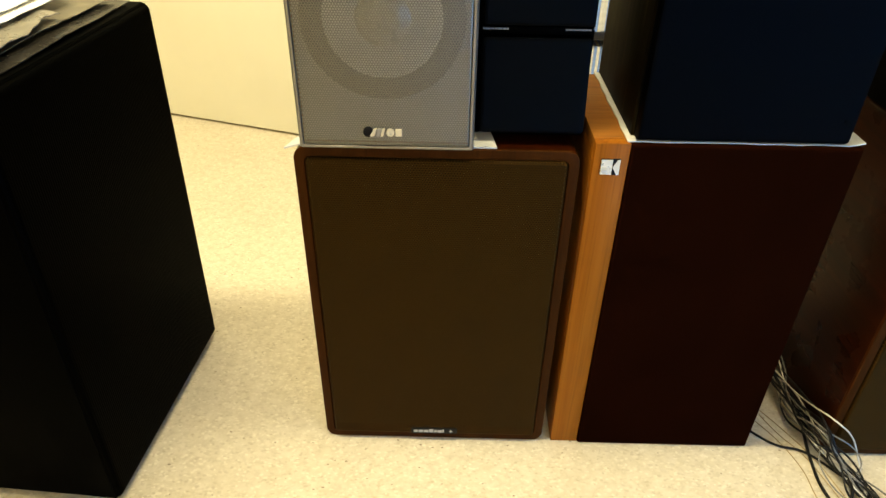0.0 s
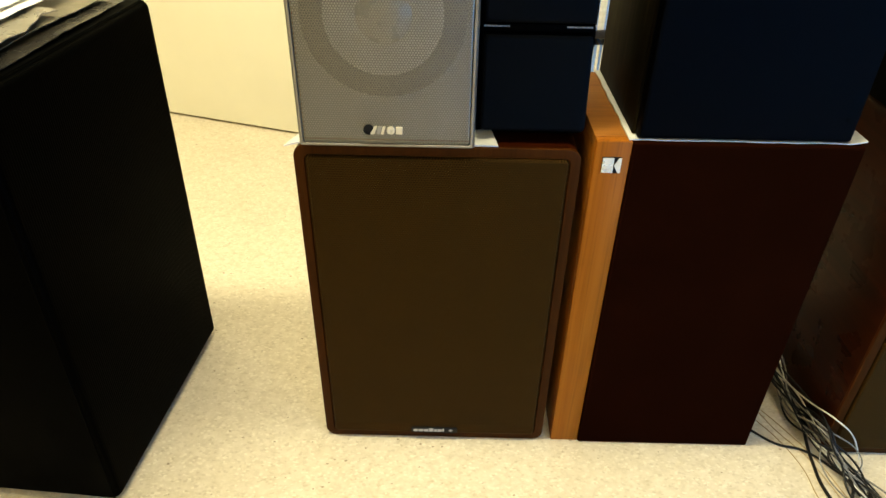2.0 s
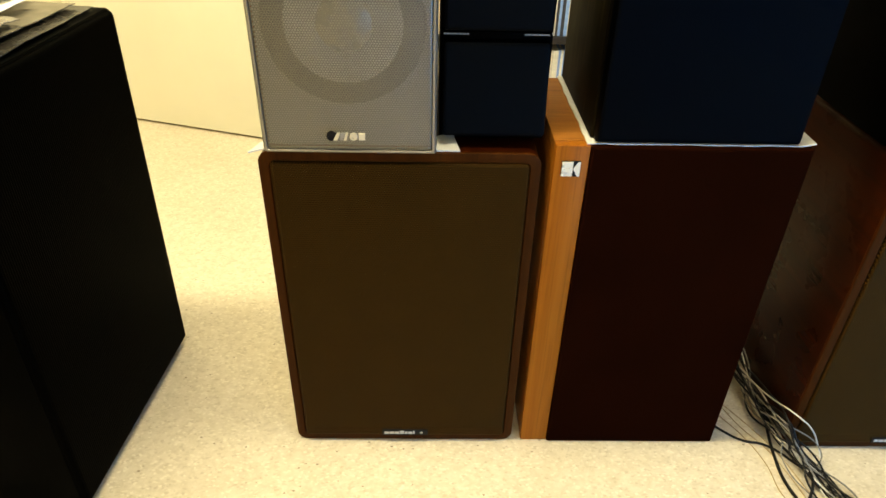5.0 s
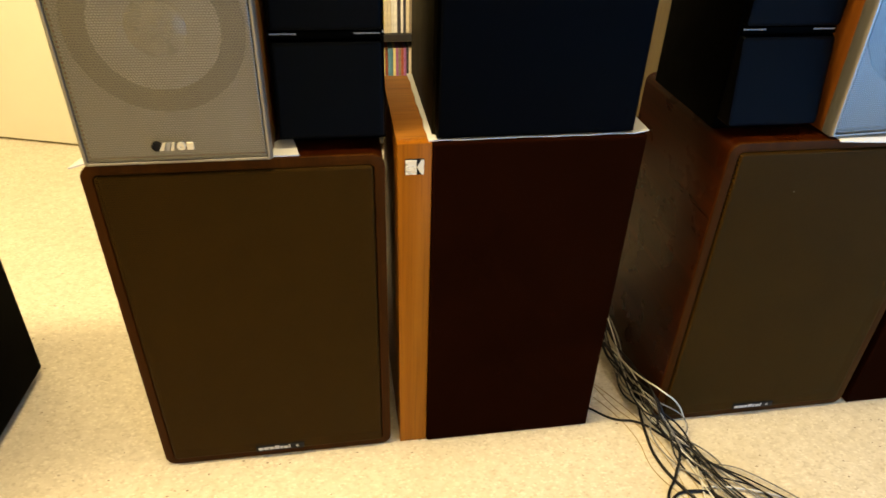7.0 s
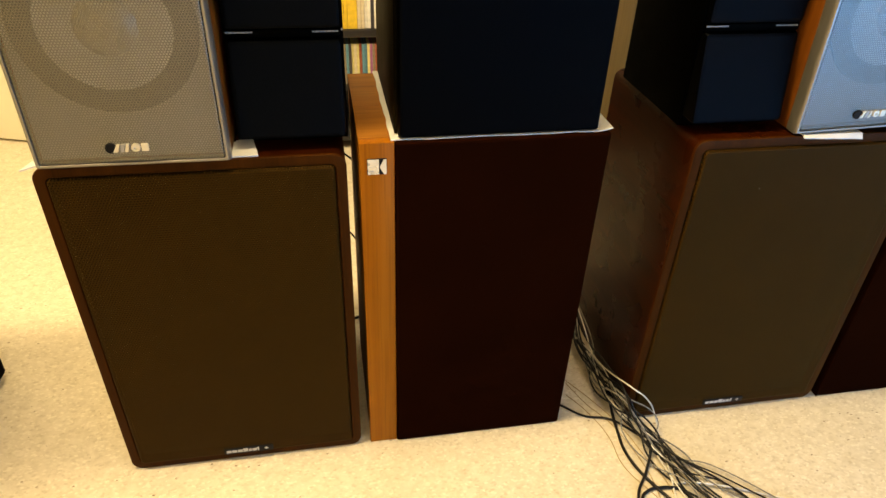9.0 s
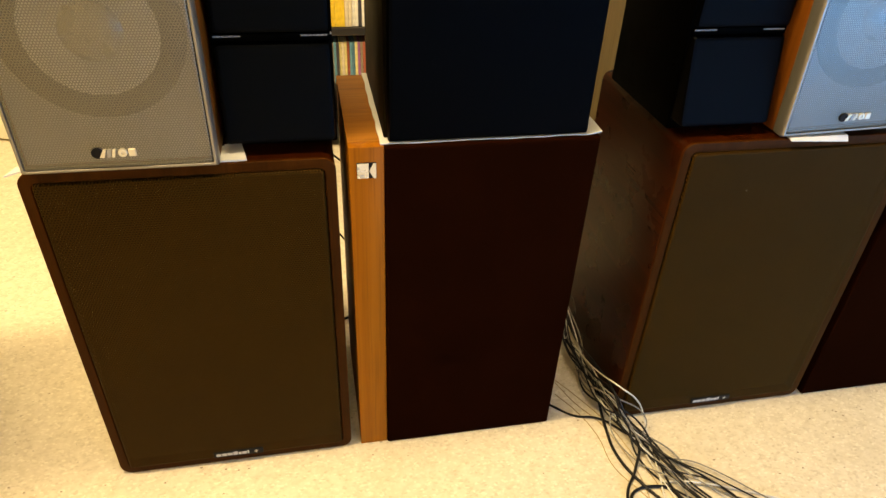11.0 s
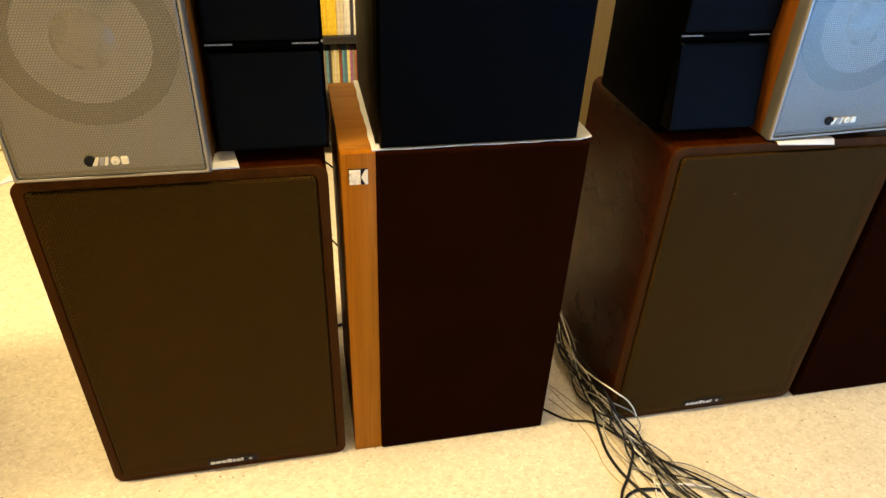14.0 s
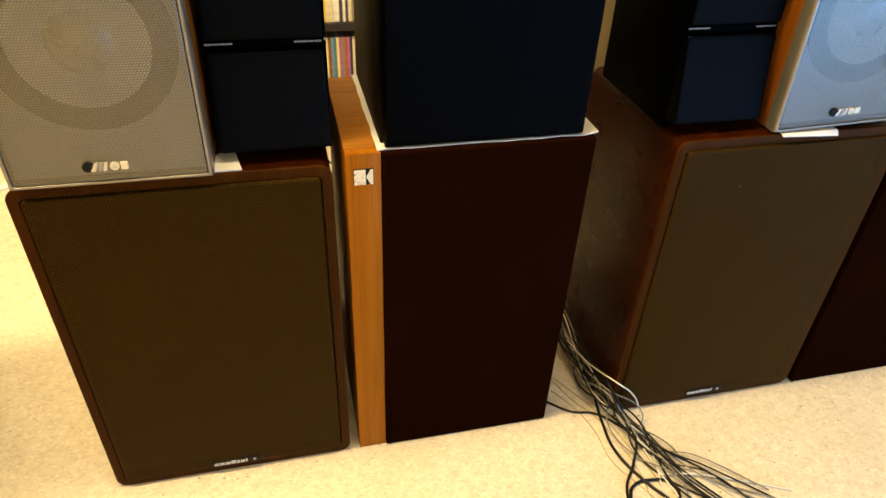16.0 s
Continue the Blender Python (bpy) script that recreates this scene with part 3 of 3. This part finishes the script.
def spine(name, w, d, h, i, x, y, z, label, category, group):
    key = (name, round(w, 4), round(h, 3), i)
    if key not in spine_mesh:
        spine_mesh[key] = mesh_of(name, box(-w / 2, w / 2, 0, d, 0, h, 0.0008, 1), M_SPINE[i])
    ob = new(name, spine_mesh[key])
    ob.matrix_world = pose(x, y, z, 0, 0, 0)
    return tagged(ob, label, category, group)


COLOURS = ["yellow", "white", "black", "dark blue", "red", "teal", "beige", "purple", "brown", "ochre", "pale blue"]
x = RX0 + 0.02
while x < RX1 - 0.03:
    i = rnd.choice((1, 10, 1, 1, 10, 3)) if 0.59 < x < 0.7 else rnd.choice((2, 3, 4, 5, 6, 7, 8, 9, 4, 8))
    spine("disc_case", 0.0076, 0.14, 0.125, i, x + 0.0039, RY + 0.010 + rnd.uniform(0, 0.012), 0.2125, f"{COLOURS[i]} disc case standing in the rack", "disc case", "lower row of discs")
    x += 0.0080
x = RX0 + 0.02
while x < RX1 - 0.03:
    wide = 0.445 < x < 0.462
    i = 0 if 0.42 < x < 0.472 else 6 if x < 0.49 else rnd.choice((1, 1, 10, 1, 2)) if 0.56 < x < 0.68 else rnd.choice((1, 2, 1, 2, 3, 6, 1, 8))
    w = 0.028 if wide else rnd.choice((0.0072, 0.0095, 0.0102))
    if x + w > RX1 - 0.02:
        break
    spine("film_case", w, 0.135, 0.19, i, x + w / 2, RY + 0.008 + rnd.uniform(0, 0.006), 0.3835, f"{COLOURS[i]} case standing in the rack", "case", "upper row of cases")
    x += w + 0.0006


# added plain cupboard; its dim tan imitates shaded wall glimpsed between the speakers
cupboard = thing("cupboard", pose(1.42, 1.24, 0), "added tan box with two doors, in place of the shaded wall behind the speakers", "cupboard")
part("body", box(-0.38, 0.38, 0.018, 0.3, 0, 1.1, 0.002), M_WALL_SHADE, cupboard)
for a, b in ((-0.378, -0.0015), (0.0015, 0.378)):
    part("door", box(a, b, 0, 0.0175, 0.05, 1.095, 0.0015), M_WALL_SHADE, cupboard)


# ---- papers on the big speaker ----
S_BASE = S.matrix_basis.copy()


def lying(name, u0, u1, v0, v1, z, turn, mat, label, lift, ragged=0.0, seed=0):
    ob = paper(name, sheet((u0 - u1) / 2, (u1 - u0) / 2, (v0 - v1) / 2, (v1 - v0) / 2, 0, lift, 20, 20, 0.0012, ragged, seed), mat, label, "paper", "papers on the black speaker")
    ob.matrix_world = S_BASE @ pose((u0 + u1) / 2, (v0 + v1) / 2 - S_LEAN * z, z + 0.002, 0, 0, turn)
    return ob


def crumple(a, seed):
    return lambda u, v: a * (0.5 + 0.6 * noise.noise((u * 3 + seed, v * 4, seed)) + 0.35 * abs(noise.noise((u * 9 + v * 3, v * 6, seed + 3))))


lying("plastic_sleeve", 0.03, 0.40, 0.022, 0.27, 0.6885, 1, M_SLEEVE, "dark plastic sleeve lying under loose paper", crumple(0.005, 2.0), 0.003, 2)
lying("paper_sheet", 0.07, 0.392, 0.048, 0.28, 0.6945, -2, M_GREYPAPER, "grey printed sheet lying under white paper", crumple(0.008, 5.0), 0.004, 4)
lying("plastic_sleeve", 0.05, 0.25, 0.040, 0.25, 0.702, 6, M_FILM, "crumpled grey plastic sleeve between papers", crumple(0.013, 11.0), 0.006, 9)
lying("paper_sheet", 0.04, 0.34, 0.078, 0.30, 0.713, 1, M_PAPER, "white sheet of paper lying on grey ones", wave(0.007, 5.0), 0.002, 4)
lying("paper_sheet", 0.05, 0.38, 0.092, 0.33, 0.720, 5, M_PAPER, "white sheet of paper lying loosely on others", wave(0.006, 8.0), 0.002, 6)


# ---- cables ----
def cable(points, r, mat, label, group="bundle of speaker cables"):
    c = bpy.data.curves.new("speaker_cable", "CURVE")
    c.dimensions, c.bevel_depth, c.bevel_resolution, c.resolution_u = "3D", r, 2, 10
    s = c.splines.new("BEZIER")
    s.bezier_points.add(len(points) - 1)
    for b, p in zip(s.bezier_points, points):
        b.co = p
        b.handle_left_type = b.handle_right_type = "AUTO"
    c.materials.append(mat.m)
    return tagged(new("speaker_cable", c), label, "cable", group)


cr = random.Random(23)
LOW = [(0.862, 0.245, 0.02), (0.846, 0.13, 0.012), (0.856, 0.053, 0.012), (0.862, -0.014, 0.012), (0.893, -0.075, 0.010), (0.943, -0.14, 0.007), (1.0, -0.195, 0.005), (1.07, -0.26, 0.003)]
HIGH = [(0.860, 0.26, 0.09), (0.862, 0.165, 0.058), (0.862, 0.062, 0.062), (0.866, -0.022, 0.082), (0.898, -0.045, 0.040), (0.935, -0.088, 0.012), (0.985, -0.14, 0.006), (1.08, -0.235, 0.003)]
for i in range(14):
    fan, r = cr.uniform(-0.17, 0.02), cr.choice((0.0013, 0.0015, 0.0018))
    h0, h1, h2 = cr.random(), cr.random(), cr.random()
    pts = []
    for j, (a, b) in enumerate(zip(LOW, HIGH)):
        f = j / 7
        mixv = min(1, max(0, (h0 * (1 - f) ** 2 + 2 * h1 * f * (1 - f) + h2 * f * f) + cr.uniform(-0.12, 0.12)))
        p = Vector(a).lerp(Vector(b), mixv) + Vector((cr.uniform(-0.016, 0.016), cr.uniform(-0.012, 0.012), cr.uniform(-0.003, 0.008)))
        p.x += fan * max(0, f - 0.45) ** 1.5 * 2 + (cr.uniform(-0.02, 0.02) if j > 3 else 0)
        p.z = max(p.z, r)
        if p.y > -0.02:
            p.x = min(p.x, 0.875 - r)
        pts.append(p)
    k, hue = ((M_CABLE_BK, "black"), (M_CABLE_GY, "grey"), (M_CABLE_BK, "black"))[i % 3]
    cable(pts, r, k, hue + " speaker cable running across the floor")
cable([(0.85, 0.225, 0.06), (0.853, 0.19, 0.03), (0.856, 0.14, 0.043), (0.857, 0.082, 0.058), (0.861, 0.027, 0.078), (0.873, -0.030, 0.098), (0.904, -0.034, 0.070), (0.927, -0.038, 0.028), (0.919, -0.088, 0.008), (0.912, -0.137, 0.006), (0.898, -0.194, 0.004), (0.88, -0.27, 0.003)], 0.0014, M_CABLE_WH, "white speaker cable looping over the dark ones")
cable([(0.855, 0.24, 0.1), (0.861, 0.165, 0.06), (0.858, 0.09, 0.035), (0.855, 0.03, 0.028), (0.862, -0.022, 0.03), (0.885, -0.06, 0.02), (0.902, -0.1, 0.012), (0.94, -0.17, 0.006), (0.97, -0.25, 0.003)], 0.0014, M_CABLE_WH, "white speaker cable in the bundle")
cable([(0.858, 0.23, 0.08), (0.85, 0.15, 0.03), (0.85, 0.08, 0.024), (0.856, 0.01, 0.03), (0.872, -0.035, 0.03), (0.91, -0.08, 0.014), (0.96, -0.15, 0.006), (1.02, -0.24, 0.003)], 0.0014, M_CABLE_WH, "white speaker cable in the bundle")
cable([(0.857, 0.25, 0.07), (0.847, 0.17, 0.035), (0.862, 0.09, 0.05), (0.867, 0.0, 0.05), (0.888, -0.045, 0.034), (0.9, -0.1, 0.012), (0.912, -0.18, 0.005), (0.93, -0.27, 0.003)], 0.0014, M_CABLE_WH, "white speaker cable in the bundle")
cable([(0.905, -0.165, 0.004), (0.96, -0.178, 0.008), (1.04, -0.205, 0.004), (1.12, -0.24, 0.0025)], 0.0016, M_CABLE_WH, "white speaker cable end lying flat")
cable([(0.84, 0.16, 0.05), (0.866, 0.06, 0.02), (0.857, -0.03, 0.004), (0.852, -0.1, 0.004), (0.872, -0.165, 0.004), (0.91, -0.23, 0.004)], 0.0028, M_CABLE_BK, "black speaker cable running apart from the bundle")
cable([(0.86, 0.05, 0.03), (0.885, -0.04, 0.006), (0.895, -0.09, 0.016), (0.872, -0.135, 0.006), (0.838, -0.18, 0.003), (0.825, -0.25, 0.003)], 0.0026, M_CABLE_BK, "black speaker cable crossing the others")
cable([(0.835, -0.2, 0.003), (0.85, -0.178, 0.003), (0.885, -0.172, 0.004), (0.92, -0.187, 0.003), (0.915, -0.22, 0.003), (0.86, -0.225, 0.003), (0.835, -0.2, 0.003)], 0.0028, M_CABLE_BK, "black speaker cable coiled into a loop")
cable([(0.74, 0.06, 0.003), (0.77, 0.033, 0.003), (0.808, 0.0, 0.003), (0.85, -0.014, 0.004), (0.885, -0.05, 0.003), (0.93, -0.12, 0.003), (0.97, -0.26, 0.003)], 0.0022, M_CABLE_BK, "thin black cable coming from behind the teak speaker")
cable([(0.2, 0.365, 0.003), (0.36, 0.335, 0.003), (0.43, 0.355, 0.003), (0.62, 0.375, 0.003)], 0.003, M_CABLE_BK, "black cable lying on the floor behind the speakers", "cables behind the speakers")
for z, drop in ((0.40, 0.95), (0.225, 1.4)):
    cable([(0.22, 0.312, z + 0.05), (0.32, 0.335, z + 0.055), (0.393, 0.34, z + 0.0075 * drop), (0.408, 0.34, z - 0.0075 * drop), (0.47, 0.33, z - 0.07), (0.52, 0.267, z - 0.06)], 0.0018, M_CABLE_BK, "black cable hanging between the backs of two loudspeakers", "cables behind the speakers")
cable([(-0.56, -0.19, 0.003), (-0.47, -0.165, 0.003), (-0.41, -0.162, 0.003), (-0.38, -0.19, 0.003), (-0.40, -0.26, 0.003)], 0.003, M_CABLE_BK, "black cable lying in front of the large speaker", "cable by the large speaker")
# three thin tan lines along the floor beside the bundle
for pts in (((0.80, 0.09, 0.001), (0.822, 0.03, 0.001), (0.85, -0.02, 0.001), (0.862, -0.06, 0.001), (0.876, -0.14, 0.001), (0.872, -0.21, 0.001)),
            ((0.79, 0.06, 0.001), (0.815, 0.015, 0.001), (0.835, -0.05, 0.001), (0.838, -0.12, 0.001), (0.866, -0.18, 0.001), (0.90, -0.25, 0.001)),
            ((0.80, 0.10, 0.001), (0.832, 0.045, 0.001), (0.866, -0.03, 0.001), (0.885, -0.11, 0.001), (0.90, -0.17, 0.001), (0.888, -0.26, 0.001))):
    cable(pts, 0.0008, M_LINE_TAN, "thin tan line on the linoleum beside the bundle")
